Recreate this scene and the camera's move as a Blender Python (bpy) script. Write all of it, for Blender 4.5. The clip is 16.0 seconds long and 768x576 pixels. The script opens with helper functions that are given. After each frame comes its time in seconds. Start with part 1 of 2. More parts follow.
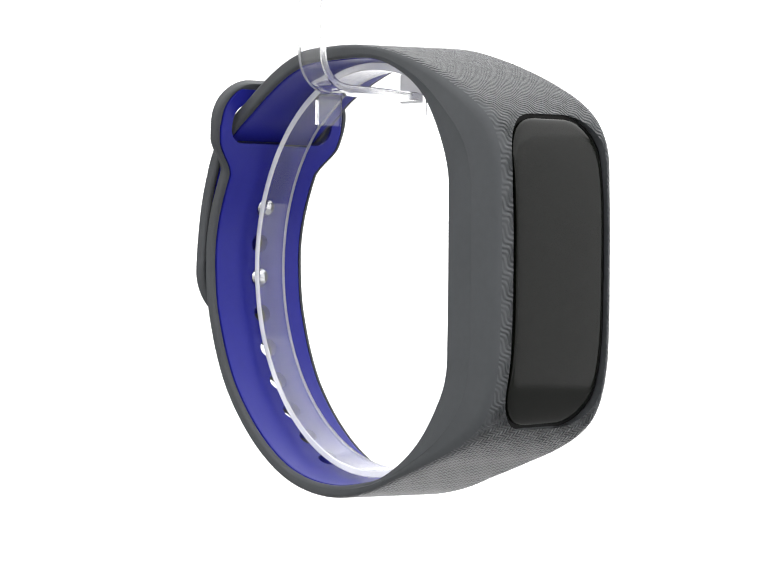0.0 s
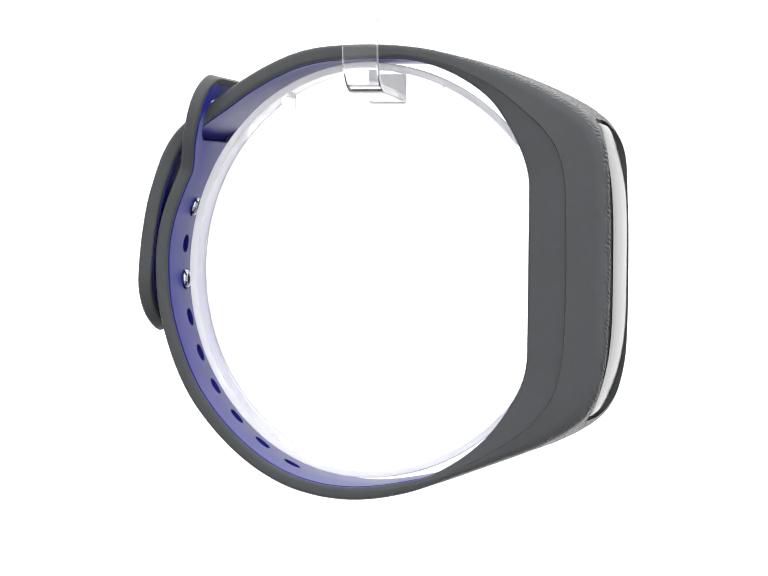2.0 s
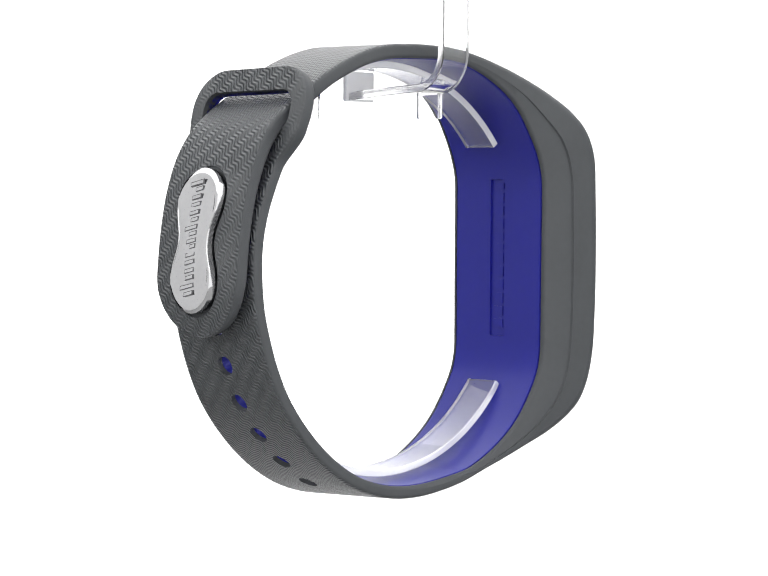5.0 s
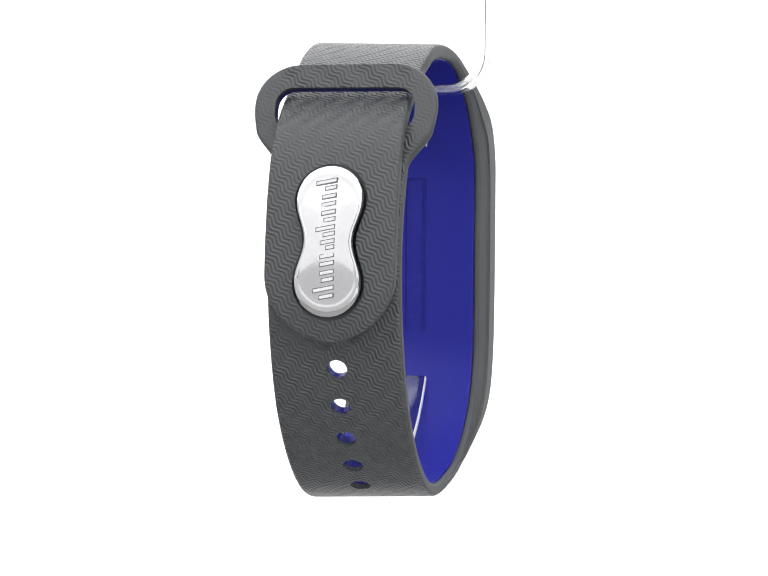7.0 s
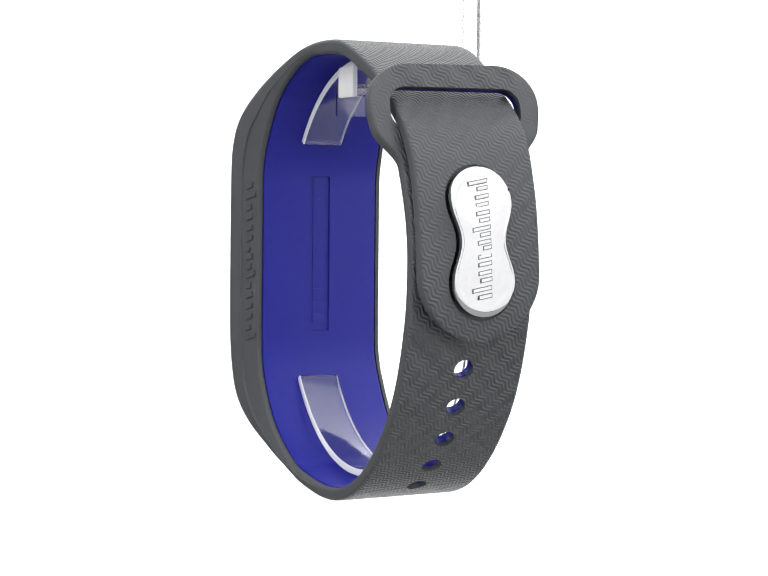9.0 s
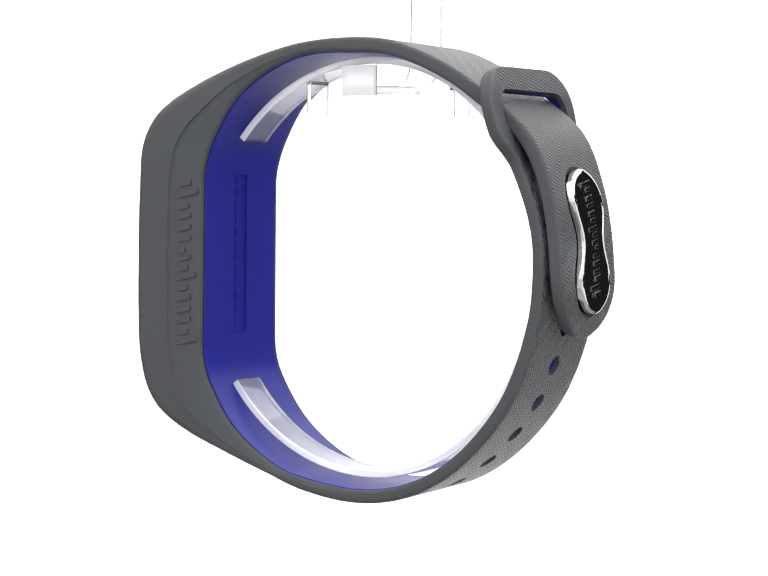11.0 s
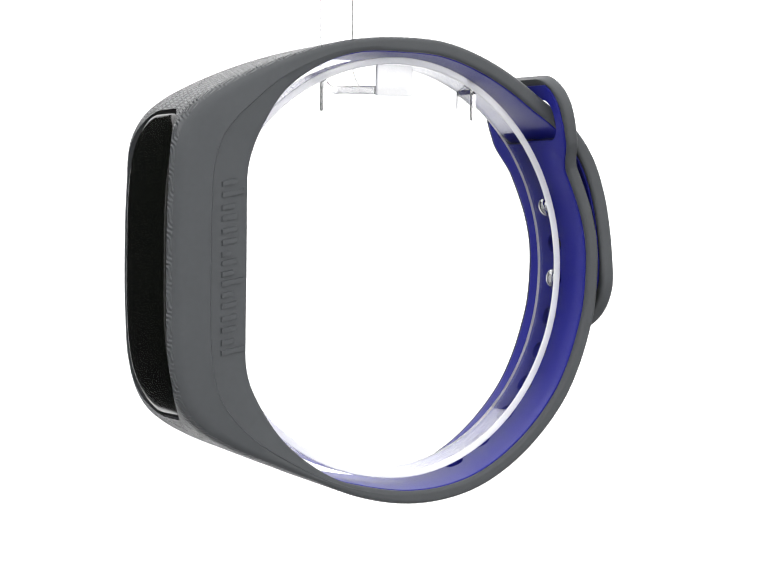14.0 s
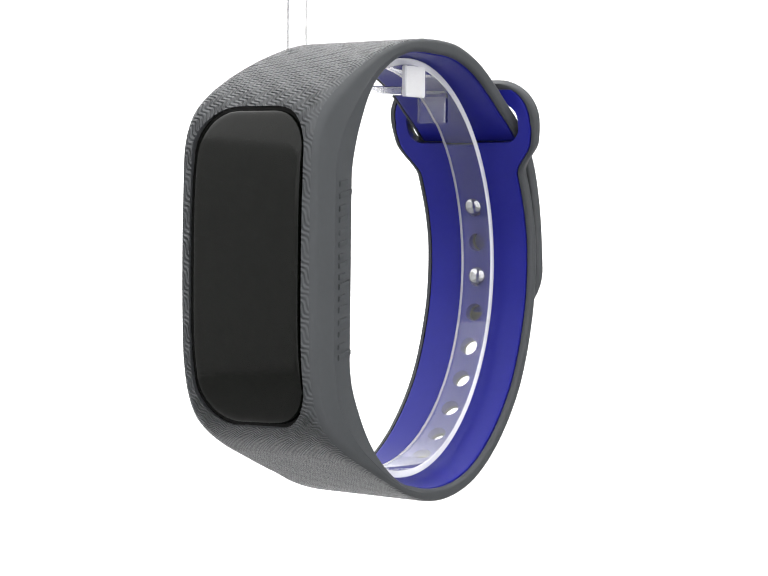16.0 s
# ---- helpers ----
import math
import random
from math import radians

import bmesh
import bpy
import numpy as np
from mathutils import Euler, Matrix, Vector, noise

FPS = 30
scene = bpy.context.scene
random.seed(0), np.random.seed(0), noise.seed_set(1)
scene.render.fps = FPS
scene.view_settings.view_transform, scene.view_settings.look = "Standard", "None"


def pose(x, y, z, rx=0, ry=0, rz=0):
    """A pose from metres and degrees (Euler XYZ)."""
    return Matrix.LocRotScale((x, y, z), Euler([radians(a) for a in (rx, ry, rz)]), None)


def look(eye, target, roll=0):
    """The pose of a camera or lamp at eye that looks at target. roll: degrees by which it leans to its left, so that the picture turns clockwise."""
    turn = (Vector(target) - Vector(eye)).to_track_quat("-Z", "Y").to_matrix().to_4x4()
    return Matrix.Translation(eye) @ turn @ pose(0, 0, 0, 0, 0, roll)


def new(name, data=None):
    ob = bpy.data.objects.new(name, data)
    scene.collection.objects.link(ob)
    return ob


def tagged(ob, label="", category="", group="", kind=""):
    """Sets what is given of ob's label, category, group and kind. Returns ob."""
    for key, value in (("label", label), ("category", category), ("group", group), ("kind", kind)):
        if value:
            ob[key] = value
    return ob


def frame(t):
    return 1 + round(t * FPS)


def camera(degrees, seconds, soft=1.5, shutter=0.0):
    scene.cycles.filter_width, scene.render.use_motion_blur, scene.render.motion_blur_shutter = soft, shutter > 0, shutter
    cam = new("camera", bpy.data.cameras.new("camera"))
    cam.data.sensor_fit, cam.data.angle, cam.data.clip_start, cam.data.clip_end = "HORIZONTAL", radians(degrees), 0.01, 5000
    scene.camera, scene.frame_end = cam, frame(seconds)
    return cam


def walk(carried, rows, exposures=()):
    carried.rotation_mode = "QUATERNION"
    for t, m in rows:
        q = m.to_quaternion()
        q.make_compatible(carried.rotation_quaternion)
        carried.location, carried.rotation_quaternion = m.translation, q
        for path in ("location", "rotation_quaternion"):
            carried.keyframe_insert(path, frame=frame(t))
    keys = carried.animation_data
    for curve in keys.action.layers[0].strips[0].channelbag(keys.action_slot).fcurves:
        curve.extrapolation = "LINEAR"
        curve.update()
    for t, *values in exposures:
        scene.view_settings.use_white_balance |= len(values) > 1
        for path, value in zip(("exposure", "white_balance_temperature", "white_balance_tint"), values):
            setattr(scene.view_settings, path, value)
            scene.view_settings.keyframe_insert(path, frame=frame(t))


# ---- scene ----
# The spinner turns band and hanger together; the camera is fixed on a tripod.
cam = camera(17.2, 16.0, soft=1.25)
EYE = (0.0, -0.33661, 0.0015)
view = look(EYE, (0.0, 0.0, -0.00793), 0.498)
walk(cam, [(0.0, view), (16.0, view)])

# Turn of the spinner, second by second: degrees, then its sway in millimetres.
TURN = [(-48.14, 0.89, 0.71, -0.78), (-30.38, 0.29, 1.28, -0.78), (-12.55, -0.21, 1.8, -0.78), (5.5, -0.39, 2.25, -0.73),
        (23.75, -0.44, 2.49, -0.66), (41.73, -0.45, 2.32, -0.59), (59.62, -0.48, 1.93, -0.51), (77.78, -0.63, 1.43, -0.44),
        (95.72, -0.85, 0.82, -0.39), (113.42, -1.2, 0.13, -0.33), (131.21, -1.5, -0.64, -0.29), (149.7, -1.62, -1.55, -0.28),
        (168.34, -1.6, -2.37, -0.3), (186.65, -1.42, -2.81, -0.32), (204.44, -1.13, -3.04, -0.34), (221.78, -0.74, -3.09, -0.35),
        (239.04, -0.31, -3.06, -0.36)]

# ---- light: an added light tent whose panels glow themselves, in a dim room ----
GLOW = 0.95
world = bpy.data.worlds.new("world")
scene.world = world
world.use_nodes = True
world.node_tree.nodes["Background"].inputs[0].default_value = (0.55, 0.56, 0.6, 1)
world.node_tree.nodes["Background"].inputs[1].default_value = 0.03

MM = 0.001


# ---- materials ----
def material(name, colour, rough, metal=0.0):
    m = bpy.data.materials.new(name)
    m.use_nodes = True
    b = m.node_tree.nodes["Principled BSDF"]
    b.inputs["Base Color"].default_value = (*colour, 1)
    b.inputs["Roughness"].default_value = rough
    b.inputs["Metallic"].default_value = metal
    return m, m.node_tree.nodes, m.node_tree.links, b


def mottle(nodes, links, b, colour, spread, scale):
    """Uneven tone at two scales in object space."""
    co = nodes.new("ShaderNodeTexCoord")
    add = nodes.new("ShaderNodeMath")
    add.operation = "ADD"
    for i, s in enumerate((scale, scale * 9)):
        n = nodes.new("ShaderNodeTexNoise")
        n.inputs["Scale"].default_value = s
        n.inputs["Detail"].default_value = 3
        links.new(co.outputs["Object"], n.inputs["Vector"])
        links.new(n.outputs["Fac"], add.inputs[i])
    ramp = nodes.new("ShaderNodeMapRange")
    ramp.inputs["From Min"].default_value = 0.6
    ramp.inputs["From Max"].default_value = 1.4
    ramp.inputs["To Min"].default_value = 1 - spread
    ramp.inputs["To Max"].default_value = 1 + spread
    links.new(add.outputs[0], ramp.inputs["Value"])
    mul = nodes.new("ShaderNodeVectorMath")
    mul.operation = "SCALE"
    mul.inputs[0].default_value = colour
    links.new(ramp.outputs[0], mul.inputs["Scale"])
    links.new(mul.outputs[0], b.inputs["Base Color"])
    return co


def fine_bump(nodes, links, b, co, scale, distance):
    n = nodes.new("ShaderNodeTexNoise")
    n.inputs["Scale"].default_value = scale
    n.inputs["Detail"].default_value = 2
    bump = nodes.new("ShaderNodeBump")
    bump.inputs["Distance"].default_value = distance
    bump.inputs["Strength"].default_value = 0.6
    links.new(co.outputs["Object"], n.inputs["Vector"])
    links.new(n.outputs["Fac"], bump.inputs["Height"])
    links.new(bump.outputs[0], b.inputs["Normal"])
    return bump


GREY = (0.055, 0.0585, 0.0625)


def rubber(name, colour, rough, spread=0.06, gloss=0.25):
    m, nodes, links, b = material(name, colour, rough)
    b.inputs["Specular IOR Level"].default_value = gloss
    co = mottle(nodes, links, b, colour, spread, 120)
    fine_bump(nodes, links, b, co, 9000, 0.00002)
    return m


def calc(nodes, links, op, a, b=None):
    n = nodes.new("ShaderNodeMath")
    n.operation = op
    for i, v in enumerate((a, b)):
        if v is None:
            continue
        if isinstance(v, (int, float)):
            n.inputs[i].default_value = v
        else:
            links.new(v, n.inputs[i])
    return n.outputs[0]


def wavy_rubber():
    """Moulded relief of wriggling diagonal ridges; the map holds millimetres along and across the strap."""
    m, nodes, links, b = material("wavy_grey_rubber", GREY, 0.34)
    b.inputs["Specular IOR Level"].default_value = 0.33
    mottle(nodes, links, b, GREY, 0.06, 120)
    uv = nodes.new("ShaderNodeUVMap")
    uv.uv_map = "along"
    sep = nodes.new("ShaderNodeSeparateXYZ")
    links.new(uv.outputs[0], sep.inputs[0])
    s, v = sep.outputs[0], sep.outputs[1]
    k = lambda op, a, c=None: calc(nodes, links, op, a, c)
    run = k("MULTIPLY", k("ADD", v, s), 0.707)
    side = k("MULTIPLY", k("SUBTRACT", s, v), 0.707)
    wig = k("MULTIPLY", k("SINE", k("MULTIPLY", run, 3.1)), 0.22)
    wave = k("SINE", k("MULTIPLY", k("ADD", side, wig), 11.4))
    # past the tongue the ridges swell and fade in broad diagonal bands
    fade = k("MINIMUM", k("MAXIMUM", k("MULTIPLY", k("ADD", s, -45.0), 0.08), 0.0), 1.0)
    swell = k("SINE", k("MULTIPLY", k("ADD", s, k("MULTIPLY", v, -0.85)), 1.5))
    low = k("MINIMUM", k("MAXIMUM", k("MULTIPLY", k("ADD", s, -120.0), 0.05), 0.0), 1.0)
    band = k("ADD", k("MULTIPLY", fade, k("ADD", k("MULTIPLY", swell, 0.5), 0.95)), 0.3)
    band = k("MULTIPLY", band, k("SUBTRACT", 1.0, k("MULTIPLY", low, 0.7)))
    rim = k("MINIMUM", k("MAXIMUM", k("MULTIPLY", k("SUBTRACT", 9.3, k("ABSOLUTE", v)), 0.7), 0.2), 1.0)
    band = k("MULTIPLY", band, rim)
    h = k("MULTIPLY", wave, band)
    bump = nodes.new("ShaderNodeBump")
    bump.inputs["Distance"].default_value = 0.00015
    bump.inputs["Strength"].default_value = 1.0
    links.new(h, bump.inputs["Height"])
    links.new(bump.outputs[0], b.inputs["Normal"])
    return m


def clear():
    m, nodes, links, b = material("clear_acrylic", (0.985, 0.987, 0.99), 0.03)
    b.inputs["Transmission Weight"].default_value = 1.0
    b.inputs["IOR"].default_value = 1.47
    return m


def frosted(name, tone, passing=0.73):
    m, nodes, links, b = material(name, (tone, tone, tone * 1.01), 0.22)
    b.inputs["Transmission Weight"].default_value = passing
    b.inputs["IOR"].default_value = 1.42
    co = mottle(nodes, links, b, (tone, tone, tone * 1.01), 0.03, 900)
    fine_bump(nodes, links, b, co, 4000, 0.00004)
    return m


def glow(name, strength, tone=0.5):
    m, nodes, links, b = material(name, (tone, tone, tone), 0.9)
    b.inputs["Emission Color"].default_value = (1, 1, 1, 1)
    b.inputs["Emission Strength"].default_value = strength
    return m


M_GREY = rubber("grey_rubber", GREY, 0.55)
M_WAVE = wavy_rubber()
M_BLUE = rubber("blue_rubber", (0.0145, 0.0165, 0.225), 0.36, 0.04, 0.22)
M_CLEAR = clear()
M_FROST = frosted("sawn_acrylic_edge", 0.99, 0.42)
M_LIP = frosted("frosted_acrylic_lip", 0.98, 0.35)
M_EDGE = frosted("sawn_strip_edge", 0.96, 0.84)
M_GLASS, _n, _l, _b = material("black_glass", (0.0025, 0.003, 0.002), 0.14)
_b.inputs["IOR"].default_value = 1.31
M_BLACK, _n, _l, _b = material("black_gasket", (0.006, 0.006, 0.006), 0.45)
_b.inputs["Specular IOR Level"].default_value = 0.1
M_STEEL, _n, _l, _b = material("polished_steel", (0.52, 0.52, 0.53), 0.09, 1.0)
fine_bump(_n, _l, _b, mottle(_n, _l, _b, (0.52, 0.52, 0.53), 0.04, 300), 2500, 0.000006)
# darker steel that stands for the shade round the raised bars
M_SHADED, _n, _l, _b = material("edge_shade_steel", (0.14, 0.14, 0.145), 0.35, 1.0)
# fabric that emits in place of lamps behind it; the roof is the strongest
M_TENT = glow("self_lit_tent_fabric", GLOW)
M_ROOF = glow("self_lit_roof_fabric", GLOW * 2.0)
# floor and left panels glow less, which darkens undersides and left-hand reflections
M_FLOOR = glow("dimmed_floor_fabric", GLOW * 0.1, 0.3)
M_SIDE = glow("half_glow_side_fabric", GLOW * 0.5, 0.4)
M_DARK, _n, _l, _b = material("mirrored_black", (0.012, 0.012, 0.013), 0.9)
mottle(_n, _l, _b, (0.012, 0.012, 0.013), 0.2, 6)


# ---- helpers for meshes ----
def part(name, bm, mats, parent=None, label="", sharp=40):
    """Links a bmesh, built in millimetres, as one mesh object."""
    bmesh.ops.scale(bm, vec=(MM, MM, MM), verts=bm.verts)
    bmesh.ops.recalc_face_normals(bm, faces=bm.faces)
    me = bpy.data.meshes.new(name)
    bm.to_mesh(me)
    bm.free()
    for m in mats if isinstance(mats, (list, tuple)) else [mats]:
        me.materials.append(m)
    for p in me.polygons:
        p.use_smooth = True
    me.set_sharp_from_angle(angle=radians(sharp))
    ob = new(name, me)
    if parent:
        ob.parent = parent
    if label:
        ob["label"] = label
    return ob


def box(bm, x0, x1, y0, y1, z0, z1, m=None, bevel=0.0):
    made = bmesh.ops.create_cube(bm, size=1)["verts"]
    for v in made:
        v.co = Vector(((x0 + x1) / 2 + v.co.x * (x1 - x0), (y0 + y1) / 2 + v.co.y * (y1 - y0), (z0 + z1) / 2 + v.co.z * (z1 - z0)))
    if bevel:
        edges = list({e for v in made for e in v.link_edges})
        made = list({v for f in bmesh.ops.bevel(bm, geom=edges, offset=bevel, segments=2, affect="EDGES")["faces"] for v in f.verts} | set(v for v in made if v.is_valid))
    if m is not None:
        bmesh.ops.transform(bm, matrix=m, verts=made)


def skin(bm, rings, caps=True, uv=None, mats=None, across=None):
    """Quads between closed rings of equal length; uv and mats hold a value for each ring point and each strip."""
    layer = bm.loops.layers.uv.new("along") if uv else None
    vs = [[bm.verts.new(p) for p in r] for r in rings]
    n = len(rings[0])
    for i in range(len(rings) - 1):
        for j in range(n):
            q = (j + 1) % n
            f = bm.faces.new((vs[i][j], vs[i][q], vs[i + 1][q], vs[i + 1][j]))
            if mats:
                f.material_index = mats[j]
            if layer:
                for loop, (a, b) in zip(f.loops, ((i, j), (i, q), (i + 1, q), (i + 1, j))):
                    loop[layer].uv = (uv[a], across[a][b])
    if caps:
        bm.faces.new(vs[0][::-1])
        bm.faces.new(vs[-1])


def carve(ob, cutters):
    """Cuts meshes out of ob for good."""
    for c in cutters:
        mod = ob.modifiers.new("cut", "BOOLEAN")
        mod.object, mod.operation, mod.solver = c, "DIFFERENCE", "EXACT"
    bpy.context.view_layer.update()
    me = bpy.data.meshes.new_from_object(ob.evaluated_get(bpy.context.evaluated_depsgraph_get()))
    ob.modifiers.clear()
    ob.data = me
    for p in me.polygons:
        p.use_smooth = True
    me.set_sharp_from_angle(angle=radians(40))


def joined(name, obs, parent, label):
    """One mesh out of several, which go."""
    bm = bmesh.new()
    for o in obs:
        bm.from_mesh(o.data)
    me = bpy.data.meshes.new(name)
    bm.to_mesh(me)
    bm.free()
    for m in obs[0].data.materials:
        me.materials.append(m)
    me.set_sharp_from_angle(angle=radians(40))
    discard(obs)
    ob = new(name, me)
    ob.parent = parent
    ob["label"] = label
    return ob


def discard(obs):
    for o in obs:
        bpy.data.objects.remove(o)


def spline(points, per=8):
    """A smooth curve through rows of numbers, by chord length over the first four columns."""
    p = np.array(points, float)
    t = np.concatenate([[0], np.cumsum(np.linalg.norm(np.diff(p[:, :4], axis=0), axis=1) ** 0.8)])
    m = np.gradient(p, t, axis=0)
    out = []
    for i in range(len(p) - 1):
        h = t[i + 1] - t[i]
        for u in np.arange(per) / per:
            out.append(p[i] * (2 * u**3 - 3 * u * u + 1) + m[i] * h * (u**3 - 2 * u * u + u) + p[i + 1] * (3 * u * u - 2 * u**3) + m[i + 1] * h * (u**3 - u * u))
    out.append(p[-1])
    return np.array(out)


def rounded(hy, hz, r, n=7, side=0):
    """A rounded rectangle as (y, z) points, anticlockwise, with extra points along its sides."""
    out = []
    corners = ((1, 1), (-1, 1), (-1, -1), (1, -1))
    for k, (sy, sz) in enumerate(corners):
        for i in range(n + 1):
            a = math.pi / 2 * (k + i / n)
            out.append((sy * (hy - r) + r * math.cos(a), sz * (hz - r) + r * math.sin(a)))
        if side:
            ny, nz = corners[(k + 1) % 4]
            a = math.pi / 2 * (k + 1)
            nxt = (ny * (hy - r) + r * math.cos(a), nz * (hz - r) + r * math.sin(a))
            y, z = out[-1]
            out += [(y + (nxt[0] - y) * j / (side + 1), z + (nxt[1] - z) * j / (side + 1)) for j in range(1, side + 1)]
    return out


# ---- the light tent: only the backdrop is seen, the other panels are added ----
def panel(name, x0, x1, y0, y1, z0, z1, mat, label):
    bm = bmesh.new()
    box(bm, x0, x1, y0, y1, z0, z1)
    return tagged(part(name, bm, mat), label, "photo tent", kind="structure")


# gaps between the panels leave dark reflections in the glass and the plate
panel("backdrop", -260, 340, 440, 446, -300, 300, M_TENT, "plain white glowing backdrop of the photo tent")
panel("floor", -620, 620, -620, 446, -306, -300, M_FLOOR, "unseen added floor panel of the tent, kept dim")
panel("ceiling", -620, 620, -620, 446, 300, 306, M_ROOF, "unseen added roof panel that glows as the top light")
panel("wall_west", -626, -620, -620, 330, -300, 300, M_SIDE, "unseen added side panel of the tent that glows white")
panel("wall_east", 620, 626, -620, 120, -300, 300, M_TENT, "unseen added side panel of the tent that glows white")
panel("wall_front_upper", -620, 620, -626, -620, 60, 300, M_TENT, "unseen added glowing panel above the camera opening")
panel("wall_front_lower", -32, 32, -626, -620, -300, -60, M_TENT, "unseen added glowing panel below the camera opening")
panel("wall_front_left", -620, -32, -626, -620, -300, 60, M_SIDE, "unseen added glowing panel beside the camera opening")
panel("wall_front_right", 32, 620, -626, -620, -300, 60, M_TENT, "unseen added glowing panel beside the camera opening")
# unseen sheet, added so that the clasp plate mirrors something dark
panel("dark_reflection_sheet", -150, 150, -800, -796, -300, 60, M_DARK, "unseen black sheet behind the camera opening, added to darken reflections")

# ---- the wristband ----
YC = -0.56
SIZE = 1.0106
UP = [(-29.45, -13.0), (-30.05, -10.5), (-30.3, -8.1), (-30.15, -4.3), (-29.7, .15), (-28.85, 4.6), (-27.35, 8.8), (-25.15, 12.05), (-22.4, 14.5),
      (-19.85, 16.24), (-16.1, 18.85), (-11, 21.45), (-5.93, 23.1), (-.41, 23.5)]
OUT = [(4.87, 24.15), (8.06, 23.68), (14.44, 21.96), (18.28, 20.59), (22.76, 18.66), (26.6, 16.54), (28.85, 14.65), (30.6, 11.48), (31.2, 5.12),
       (31.4, -3.8), (31.3, -10.8), (30.9, -16.56), (29.8, -20.72), (28.5, -22.95), (26.4, -24.8), (22.6, -26.9), (18.1, -28.7), (12.34, -30.9), (5.36, -33.4)]
IN = [(4.88, 22.5), (8.07, 21.8), (13.3, 19.3), (16.1, 17), (18.7, 13.2), (20.3, 9.8), (20.9, 7.4), (21, 4.5), (21, .6),
      (21, -4.2), (21, -9), (20.99, -13.2), (20.88, -16.6), (20.35, -18.87), (18.9, -21.75), (16.5, -25.2), (13.5, -28), (9.16, -30.7), (5.34, -31.9)]
LOW = [(-1.65, -33.7), (-6.11, -33.4), (-10.58, -32.2), (-13.77, -30.6), (-16.97, -28.3), (-20.17, -25.2), (-23.38, -20.96), (-25.31, -17), (-26.61, -13.17),
       (-27.4, -10), (-27.81, -6.18), (-27.78, -1.74), (-27.04, 2.08), (-25.8, 5.58), (-24.24, 9.1), (-23.12, 11.95), (-22.38, 14.82), (-21.64, 17.68), (-20.8, 20)]


def two_sides(centre, thick):
    c = np.array(centre, float)
    t = np.gradient(c, axis=0)
    t /= np.linalg.norm(t, axis=1)[:, None]
    n = np.stack([t[:, 1], -t[:, 0]], 1) * thick / 2
    return c + n, c - n


def band_curve():
    """Rows of inner x, z, outer x, z and four widths, from the strap's tip over the top and round to the loop."""
    ui, uo = two_sides(UP, 1.85)
    li, lo = two_sides(LOW, 1.65)
    rows = []
    for a, b in zip(ui, uo):
        rows.append((*a, *b, 8.3, 8.3, 8.3, 0))
    for k in range(3):
        rows[-1 - k] = (*rows[-1 - k][:4], 8.6, 8.6, 8.6, 0)
    bulk = [.0, .08, .3, .55, .82, 1, 1, 1, 1, 1, 1, 1, 1, 1.03, 1.05, 1, .82, .55, .25]
    for a, b, q in zip(IN, OUT, bulk):
        rows.append((*a, *b, 8.55 + .85 * q, 8.6 + 1.4 * q, 8.6 + 1.55 * q, q))
    for a, b in zip(li, lo):
        rows.append((*a, *b, 8.5, 8.5, 8.5, 0))
    grown = [(x * SIZE, (z + 5) * SIZE - 5, u * SIZE, (w + 5) * SIZE - 5, *(.978 * h for h in hs), q) for x, z, u, w, *hs, q in rows]
    return spline(grown)


CURVE = band_curve()
MIDDLE = (CURVE[:, 0:2] + CURVE[:, 2:4]) / 2
ALONG = np.concatenate([[0], np.cumsum(np.linalg.norm(np.diff(MIDDLE, axis=0), axis=1))])
TOTAL = ALONG[-1]


def at(s):
    """Inner point, outer point and outward normal at s millimetres from the tip."""
    c = [float(np.interp(s, ALONG, CURVE[:, k])) for k in range(4)]
    i, o = Vector((c[0], c[1])), Vector((c[2], c[3]))
    return i, o, (o - i).normalized()


def loop_width(d, plain):
    """Half the width of the strap's loop end, d millimetres from its end."""
    if d < 5.2:
        u = 1 - d / 5.2
        return 6.4 + 5.2 * math.sqrt(max(0, 1 - u * u))
    if d < 8:
        return 11.6 - .35 * ((d - 5.2) / 2.8) ** 2
    if d < 13:
        u = (d - 8) / 5
        return 11.25 + (plain - 11.25) * (u * u * (3 - 2 * u))
    return plain


def width_at(s, w):
    if s < w:
        return max(.6, math.sqrt(max(0, w * w - (w - s) ** 2)))
    return loop_width(TOTAL - s, w) if TOTAL - s < 13 else w


def eased(u):
    u = min(1, max(0, u))
    return u * u * (3 - 2 * u)


def lining_half(s):
    """Half the width of the blue lining."""
    if TOTAL - s < 6 or s < 9:
        return max(.3, width_at(max(s - 1, 0) if s < 9 else s, 8.2) - 1.0)
    return width_at(s, float(np.interp(s, ALONG, CURVE[:, 4]))) - .85


def flare(x, v, z):
    """The soft band stands a little wider on its far side."""
    low = min(1, max(0, (-z - 5) / 20))
    k = 1 + (.0006 + .0006 * low) * (v + 4)
    # the upper strap is twisted a little where it dips under the loop
    lift = (.3 - .03 * v) * eased((-x - 3) / 8) * eased((z - 7) / 6)
    return (x * k - .6 * lift, YC + v, (z + 5) * k - 5 + .8 * lift)


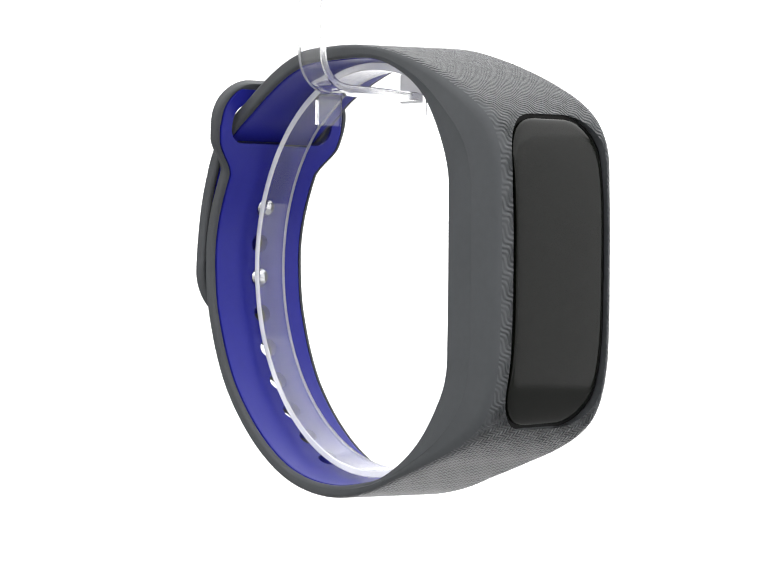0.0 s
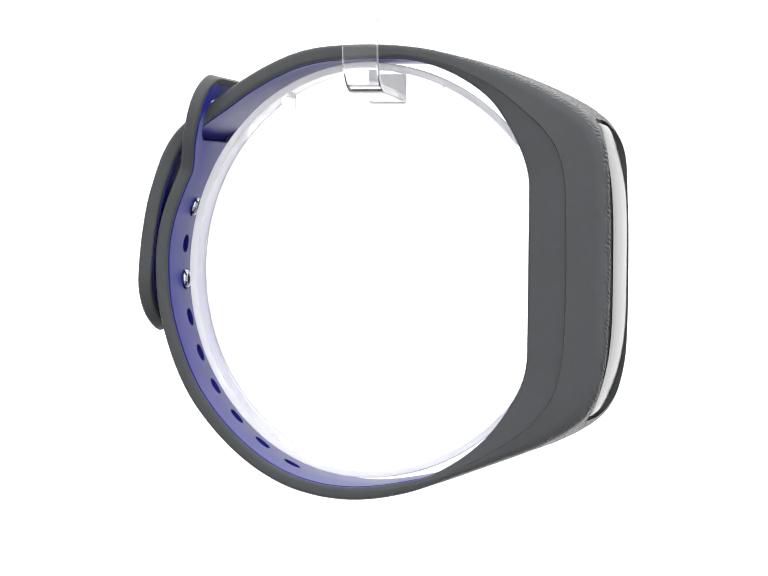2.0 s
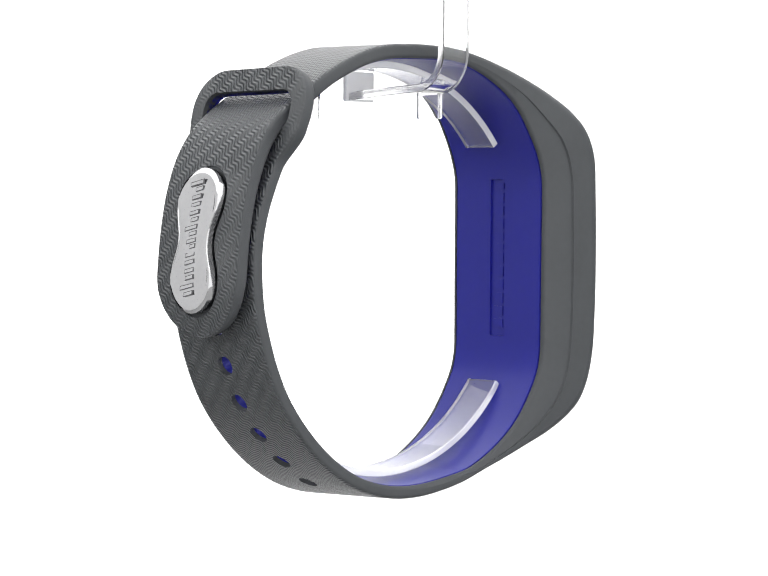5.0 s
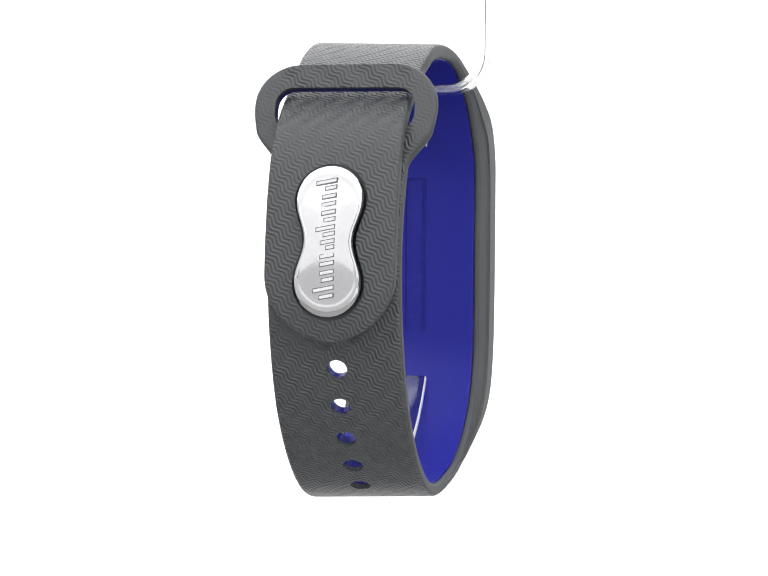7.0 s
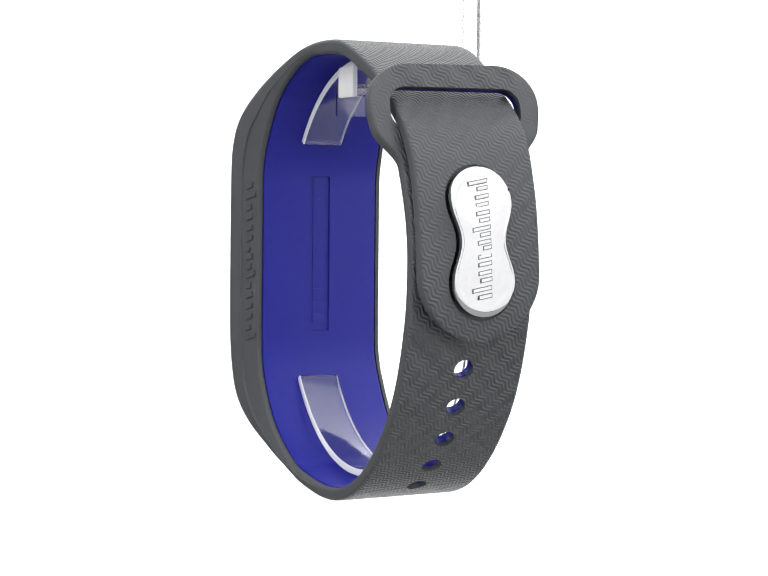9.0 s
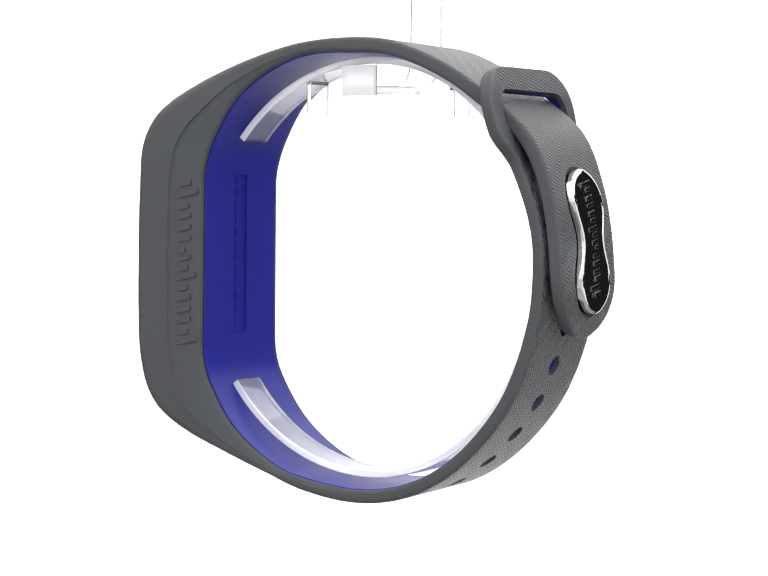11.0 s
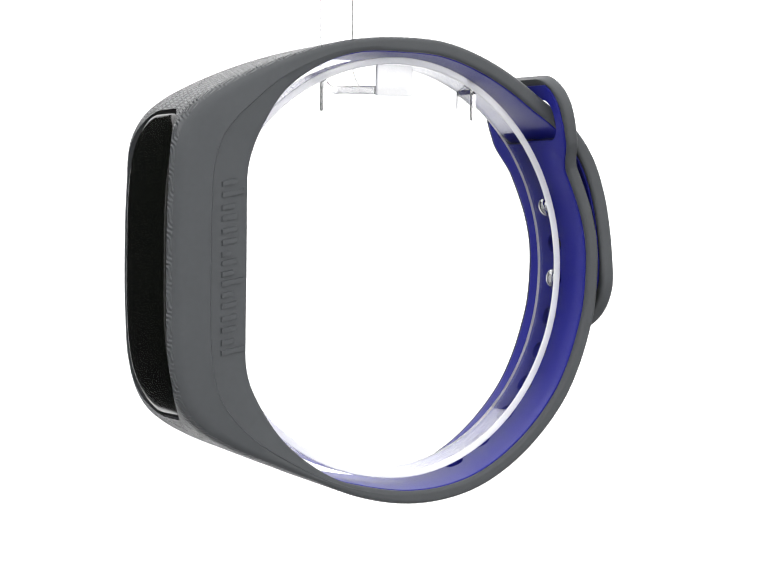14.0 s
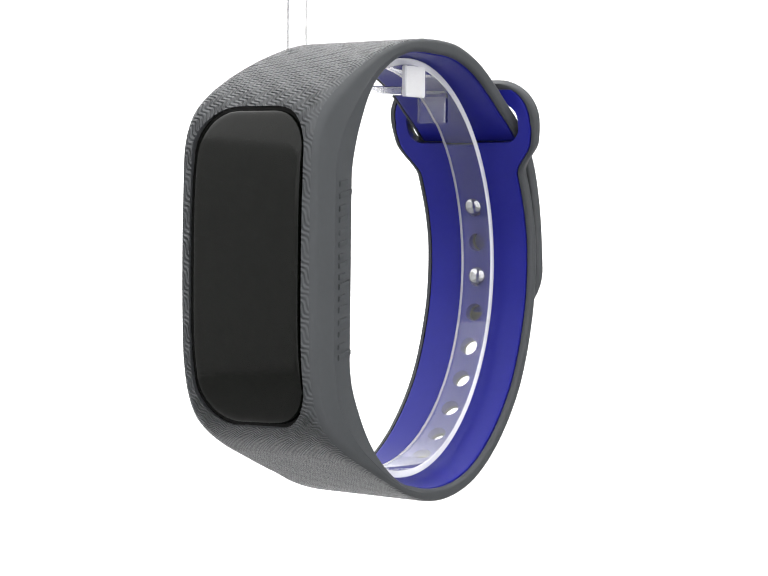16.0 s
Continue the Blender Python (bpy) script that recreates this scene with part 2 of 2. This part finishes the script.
def section(i, o, wi, wm, wo, q, s):
    """One ring of the strap: inner flat, inner edge, side, outer edge, outer flat, and back on the other side."""
    n = o - i
    t = n.length
    n /= t
    ri, ro = .45, .55 + 1.3 * q
    wi, wm, wo = width_at(s, wi), width_at(s, wm), width_at(s, wo)
    ri, ro = min(ri, wi * .5), min(ro, wo * .5, t * .45)
    # the bed of the lining, with a narrow groove beside it
    bed = .28 if 1.4 < s < TOTAL - 1 else 0
    rim = min(lining_half(s) + .22, wi - ri - .03)
    half = [(bed, 0), (bed, rim * .6), (bed, rim - .03), (0, rim), (0, wi - ri)]
    half += [(ri - ri * math.cos(a), wi - ri + ri * math.sin(a)) for a in (.5, 1.05, 1.57)]
    half += [(t * (.3 + .17 * q), wm - .22 * q), (t * (.335 + .15 * q), wm + .05 * q), (t * (.355 + .15 * q), wm)]
    half += [(t - ro + ro * math.sin(a), wo - ro + ro * math.cos(a)) for a in (0, .4, .8, 1.2, 1.57)]
    half += [(t, (wo - ro) * (1 - k / 5)) for k in range(1, 6)]
    ring = [(u, v) for u, v in half] + [(u, -v) for u, v in half[-2:0:-1]]
    return [flare(i.x + n.x * u, v, i.y + n.y * u) for u, v in ring]


def stations(step=0.45):
    s = np.linspace(0, TOTAL, int(TOTAL / step))
    ends = np.array([0, .04, .12, .25])
    return np.unique(np.concatenate([ends, s, TOTAL - ends]))


def cylinder(name, s, r, reach=4):
    """A cutter along the strap's normal."""
    i, o, n = at(s)
    bm = bmesh.new()
    axis = Vector((n.x, 0, n.y))
    m = Matrix.Translation(Vector((o.x, YC, o.y))) @ axis.to_track_quat("Z", "Y").to_matrix().to_4x4()
    bmesh.ops.create_cone(bm, cap_ends=True, segments=28, radius1=r, radius2=r, depth=reach * 2, matrix=m)
    return part(name, bm, M_GREY)


def prism(name, outline, m, depth):
    """A cutter: an outline in the local y, z plane, drawn out along x by depth on both sides."""
    bm = bmesh.new()
    skin(bm, [[m @ Vector((x, y, z)) for y, z in outline] for x in (-depth, depth)])
    return part(name, bm, M_GREY)


def frame_at(s):
    """A matrix at the strap's outer face: x outward, y across, z along towards the tip."""
    i, o, n = at(s)
    x = Vector((n.x, 0, n.y))
    y = Vector((0, 1, 0))
    z = x.cross(y)
    m = Matrix((x, y, z)).transposed().to_4x4()
    m.translation = (o.x, YC, o.y)
    return m


HOLE_STEP = 5.15
low_part = ALONG > TOTAL * .5
S_HOLE = float(ALONG[low_part][np.argmin(np.hypot(MIDDLE[low_part, 0] + 26, MIDDLE[low_part, 1] + 16.3))])
S_SPLIT = float(ALONG[low_part][np.argmin(np.abs(MIDDLE[low_part, 0] - 3) + np.abs(MIDDLE[low_part, 1] + 33))])
HOLES = [S_HOLE - .45 + HOLE_STEP * k for k in range(-4, 5)]
SCREEN_Y, SCREEN_Z, SCREEN_HZ, SCREEN_HY = YC + .27, -4.4, 19.35, 7.97


def dome(z):
    """Height of the display glass, which follows the bowed case."""
    u = z / SCREEN_HZ
    return 32.0 - 2.9 * abs(u) ** 3.6 + .5 * u * abs(u) ** 2.6


def peanut(r, waist, half, n=64):
    """Outline of two round lobes with a waist, in y and z."""
    out = []
    for k in range(n):
        a = 2 * math.pi * k / n
        z = half * math.sin(a)
        lobe = half - r
        e = max(0, abs(z) - lobe)
        w = math.sqrt(max(0, r * r - e * e)) if abs(z) > lobe else waist + (r - waist) * (.5 - .5 * math.cos(math.pi * abs(z) / lobe))
        out.append((w * (1 if math.cos(a) >= 0 else -1) if abs(abs(z) - half) > 1e-6 else 0, z))
    return out


# plain bars of a maker's mark: length along, width across, share of the second bar
MARK = ((1.5, 2.5, .55), (1.7, 1.7, 1), (1.6, 1.7, .8), (1.4, 2.3, .6), (1.3, 1.7, .6), (1.7, 1.7, 1), (1.6, 1.7, .85), (1.7, 2.5, .68))


def strokes(bm, mark, kz, ky, grow, x0, x1, m, bevel):
    """Two slim slanted bars of the mark."""
    h, w, share = mark
    lean = Matrix.Identity(4)
    lean[2][1] = .2
    t = .23 * kz + grow
    for z, r in ((-.28 * h * kz, 1), (.28 * h * kz, share)):
        box(bm, x0, x1, -.85 * ky - grow, (-.85 + w * r) * ky + grow, z - t, z + t, m @ lean, bevel)


def build_band():
    band = new("fitness_band")
    tagged(band, "grey silicone fitness band with blue lining, buckled on a clear hanger", "fitness band")
    ss = stations()
    rings, mats = [], None
    for s in ss:
        i, o, n = at(s)
        w = [float(np.interp(s, ALONG, CURVE[:, k])) for k in range(4, 8)]
        rings.append(section(i, o, *w, s))
    n = len(rings[0])
    half = (n + 2) // 2
    mats = [0] * n
    for j in range(n):
        k = j if j < half else n - 1 - j
        mats[j] = 1 if 13 <= k else 0
    across = []
    for ring in rings:
        mid = half - 1
        d = [0.0] * n
        for j in range(mid - 1, -1, -1):
            d[j] = d[j + 1] + math.dist(ring[j], ring[j + 1])
        for j in range(mid + 1, n):
            d[j] = d[j - 1] - math.dist(ring[j], ring[j - 1])
        across.append(d)
    # the two strap ends overlap, so the halves are cut apart and then joined
    slot = prism("cutter", rounded(8.9, 2.75, 2.3), Matrix.Translation((-.2, 0, .3)) @ frame_at(TOTAL - 5.75), 3.2)
    cuts = [cylinder("cutter", s, 1.3, 2.2) for s in HOLES] + [slot]
    liner_cuts = [cylinder("cutter", s, 1.25, 2.2) for s in HOLES] + [slot]
    screen = prism("cutter", rounded(SCREEN_HY + .25, SCREEN_HZ + .25, 5.4), Matrix.Translation((33, SCREEN_Y, SCREEN_Z)), 5.2)
    seat = prism("cutter", peanut(4.5, 3.3, 9.6), frame_at(12.0), 1.15)
    bed = prism("cutter", rounded(1.7, 11.05, .3, 2), Matrix.Translation((21.2, YC, -3.4)), .8)
    half_way = int(np.argmin(np.abs(ss - S_SPLIT)))
    halves = []
    for lo, hi, cut in ((0, half_way + 1, [screen, seat, bed]), (half_way, len(ss), cuts)):
        bm = bmesh.new()
        skin(bm, rings[lo:hi], uv=list(ss[lo:hi]), mats=mats, across=across[lo:hi])
        halves.append(part("strap", bm, [M_GREY, M_WAVE]))
        carve(halves[-1], cut)
    body = joined("strap", halves, band, "grey moulded silicone strap with wavy relief")

    # blue lining, let into the inner face
    lin, ls = [], ss[(ss > 1.2) & (ss < TOTAL - .8)]
    for s in ls:
        i, o, nn = at(s)
        w = lining_half(s)
        a, b = -.1, 1.0 if s > S_SPLIT else .45
        edge = [(a + .06, w), (a + .015, w - .02), (a, w - .06), (a, w - min(.4, w * .5))]
        lin.append([flare(i.x + nn.x * u, v, i.y + nn.y * u) for u, v in [(u, -v) for u, v in edge] + [(a, 0)] + edge[::-1] + [(b, w), (b, 0), (b, -w)]])
    recess = prism("cutter", rounded(1.5, 10.85, .25, 2), Matrix.Translation((21.0, YC, -3.4)), .48)
    half_way = int(np.argmin(np.abs(ls - S_SPLIT)))
    halves = []
    for lo, hi, cut in ((0, half_way + 1, [recess]), (half_way, len(ls), liner_cuts)):
        bm = bmesh.new()
        skin(bm, lin[lo:hi])
        halves.append(part("lining", bm, M_BLUE))
        carve(halves[-1], cut)
    liner = joined("lining", halves, band, "smooth royal blue silicone lining")
    discard(cuts + liner_cuts[:-1] + [screen, seat, recess, bed])

    # black gasket and domed glass
    bm = bmesh.new()
    ol = rounded(SCREEN_HY + .2, SCREEN_HZ + .2, 5.4, 8, 16)
    skin(bm, [[(27.0, SCREEN_Y + y, SCREEN_Z + z) for y, z in ol], [(dome(z) - .75, SCREEN_Y + y, SCREEN_Z + z) for y, z in ol]])
    part("gasket", bm, M_BLACK, band, "black recessed gasket round the display")
    bm = bmesh.new()
    ol = rounded(SCREEN_HY - .3, SCREEN_HZ - .3, 5.0, 8, 20)
    rings = []
    for f, drop in ((1, 2.6), (1, .5), (.995, .3), (.985, .16), (.965, .07), (.94, .03), (.88, .02), (.8, .02), (.7, 0), (.6, 0), (.5, 0), (.4, 0), (.3, 0), (.2, 0), (.1, 0), (.02, 0)):
        rings.append([(dome(f * z) - .2 * (f * y / SCREEN_HY) ** 2 - drop, SCREEN_Y + f * y, SCREEN_Z + f * z) for y, z in ol])
    skin(bm, rings)
    part("display_glass", bm, M_GLASS, band, "black domed glossy display glass, switched off")

    # steel clasp plate with two studs that grip the holes
    bm = bmesh.new()
    m = frame_at(12.0)
    ol = peanut(4.15, 3.0, 9.2)
    rings = []
    for f, x in ((1, -1.0), (1, .75), (.97, .98), (.9, 1.06), (.86, .97), (.8, .99), (.5, 1.06), (.2, 1.1), (.03, 1.11)):
        bow = lambda z: -.0085 * z * z
        rings.append([m @ Vector((x + bow(f * z), f * y, f * z)) for y, z in ol])
    skin(bm, rings)
    plate = part("clasp_plate", bm, M_STEEL, band, "polished steel peanut-shaped clasp plate")
    # a maker's mark, as plain raised bars; a dark rim paints their edge shade
    z = -7.6
    for mark in MARK:
        bm = bmesh.new()
        zz = z + mark[0] / 2
        spot = m @ Matrix.Translation((1.09 - .0085 * zz * zz, 0, zz))
        strokes(bm, mark, 1, 1, .06, -.1, .03, spot, 0)
        for f in bm.faces:
            f.material_index = 1
        strokes(bm, mark, 1, 1, 0, -.1, .07, spot, .05)
        part("raised_mark", bm, [M_STEEL, M_SHADED], plate)
        z += mark[0] + .32
    for hole in (2, 0):
        i, o, nn = at(S_HOLE - .2 + HOLE_STEP * (hole + 2))
        bm = bmesh.new()
        q = Vector((-nn.x, 0, -nn.y)).to_track_quat("Z", "Y").to_matrix().to_4x4()
        base = Vector((o.x, YC, o.y))
        prof = ((.8, -1.6), (.8, 1.4), (1.1, 1.55), (1.25, 1.85), (1.1, 2.15), (.7, 2.35), (.1, 2.45))
        skin(bm, [[Matrix.Translation(base) @ q @ Vector((r * math.cos(2 * math.pi * k / 20), r * math.sin(2 * math.pi * k / 20), h)) for k in range(20)] for r, h in prof])
        part("stud", bm, M_STEEL, band, "round polished steel stud")

    # a maker's mark on the side of the case, as plain raised bars
    z = -15.7
    for mark in MARK:
        bm = bmesh.new()
        strokes(bm, mark, 1.5, 1.25, 0, -.6, .2, Matrix.Translation((23.95, YC + 9.36, z + mark[0] * .82)) @ pose(0, 0, 0, 0, 0, 93.5), .08)
        part("raised_mark", bm, M_GREY, body)
        z += (mark[0] + .32) * 1.5
    # unreadable moulded writing in the recess of the lining
    z = -13.2
    random.seed(5)
    while z < 6.2:
        h = random.uniform(.9, 1.6)
        bm = bmesh.new()
        box(bm, 21.36, 21.6, YC - .95, YC + .95, z, z + h, bevel=.06)
        part("moulded_mark", bm, M_BLUE, liner)
        z += h + .35
    return band


# ---- the clear acrylic hanger ----
def ribbon(bm, pts, y0, y1, thick, sawn):
    """A flat strip along x, z points, drawn from y0 to y1."""
    a, b = two_sides(pts, thick)
    e = .12
    rings = []
    for p, q in zip(a, b):
        d = (q - p) / np.linalg.norm(q - p) * e
        rings.append([(p[0], y0 + e, p[1]), (p[0] + d[0], y0, p[1] + d[1]), (q[0] - d[0], y0, q[1] - d[1]), (q[0], y0 + e, q[1]),
                      (q[0], y1 - e, q[1]), (q[0] - d[0], y1, q[1] - d[1]), (p[0] + d[0], y1, p[1] + d[1]), (p[0], y1 - e, p[1])])
    skin(bm, rings, mats=sawn)


def build_hanger():
    hanger = new("display_hanger")
    tagged(hanger, "clear acrylic hanger strip with an open ring inside the band", "display stand")
    bm = bmesh.new()
    pts = []
    for k in range(97):
        a = radians(38.7 + (324.3 - 38.7) * k / 96)
        c, s = math.cos(a), math.sin(a)
        pts.append((-1.7 + (26.1 if c > 0 else 23.95) * c, -4.85 + 27.05 * s))
    ribbon(bm, pts, -2.6, 3.1, .95, [1, 1, 1, 0, 1, 1, 1, 0])
    for v in bm.verts:  # the ring narrows towards the strap's side
        v.co.y *= .84 + .16 * eased((v.co.x + 26) / 34)
    part("ring", bm, [M_CLEAR, M_FROST], hanger, "clear open acrylic ring")
    # strip: down in front of the band, round a bend, under the ring and up into a short lip
    path = [(-13.9, 302), (-13.9, 120), (-13.9, 40), (-13.9, 24)]
    for k in range(9):
        a = math.pi / 2 * k / 8
        path.append((-13.9 + 4.6 - 4.6 * math.cos(a), 23.4 - 4.6 * math.sin(a)))
    path += [(-6, 18.7), (-1, 18.45), (4.02, 18.2)]
    bm = bmesh.new()
    ribbon(bm, path, -2.3, 2.3, 1.1, [0, 1, 0, 0, 0, 1, 0, 0])
    turn = Matrix(((0, 1, 0, -.1), (1, 0, 0, 0), (0, 0, 1, 0), (0, 0, 0, 1)))
    bmesh.ops.transform(bm, matrix=turn, verts=bm.verts)
    part("hook_strip", bm, [M_CLEAR, M_EDGE], hanger, "clear flat acrylic hook strip")
    bm = bmesh.new()
    box(bm, -3.0, 2.1, 4.0, 4.65, 17.5, 21.5, bevel=.12)
    part("lip", bm, M_LIP, hanger, "white sawn end lip of the hook")
    for x, z in ((-13, 17.2), (8.6, 18.0)):
        bm = bmesh.new()
        box(bm, x - .4, x + .4, -2.2, 2.2, z - 2.6, z + 1.9, bevel=.12)
        part("tab", bm, M_CLEAR, hanger, "small clear acrylic tab")
    return hanger


BAND = build_band()
HANGER = build_hanger()


def motions():
    rows = [(float(t), pose(dx * MM, dy * MM, dz * MM, 0, 0, a)) for t, (a, dx, dy, dz) in enumerate(TURN)]
    walk(BAND, rows)
    walk(HANGER, rows)


motions()
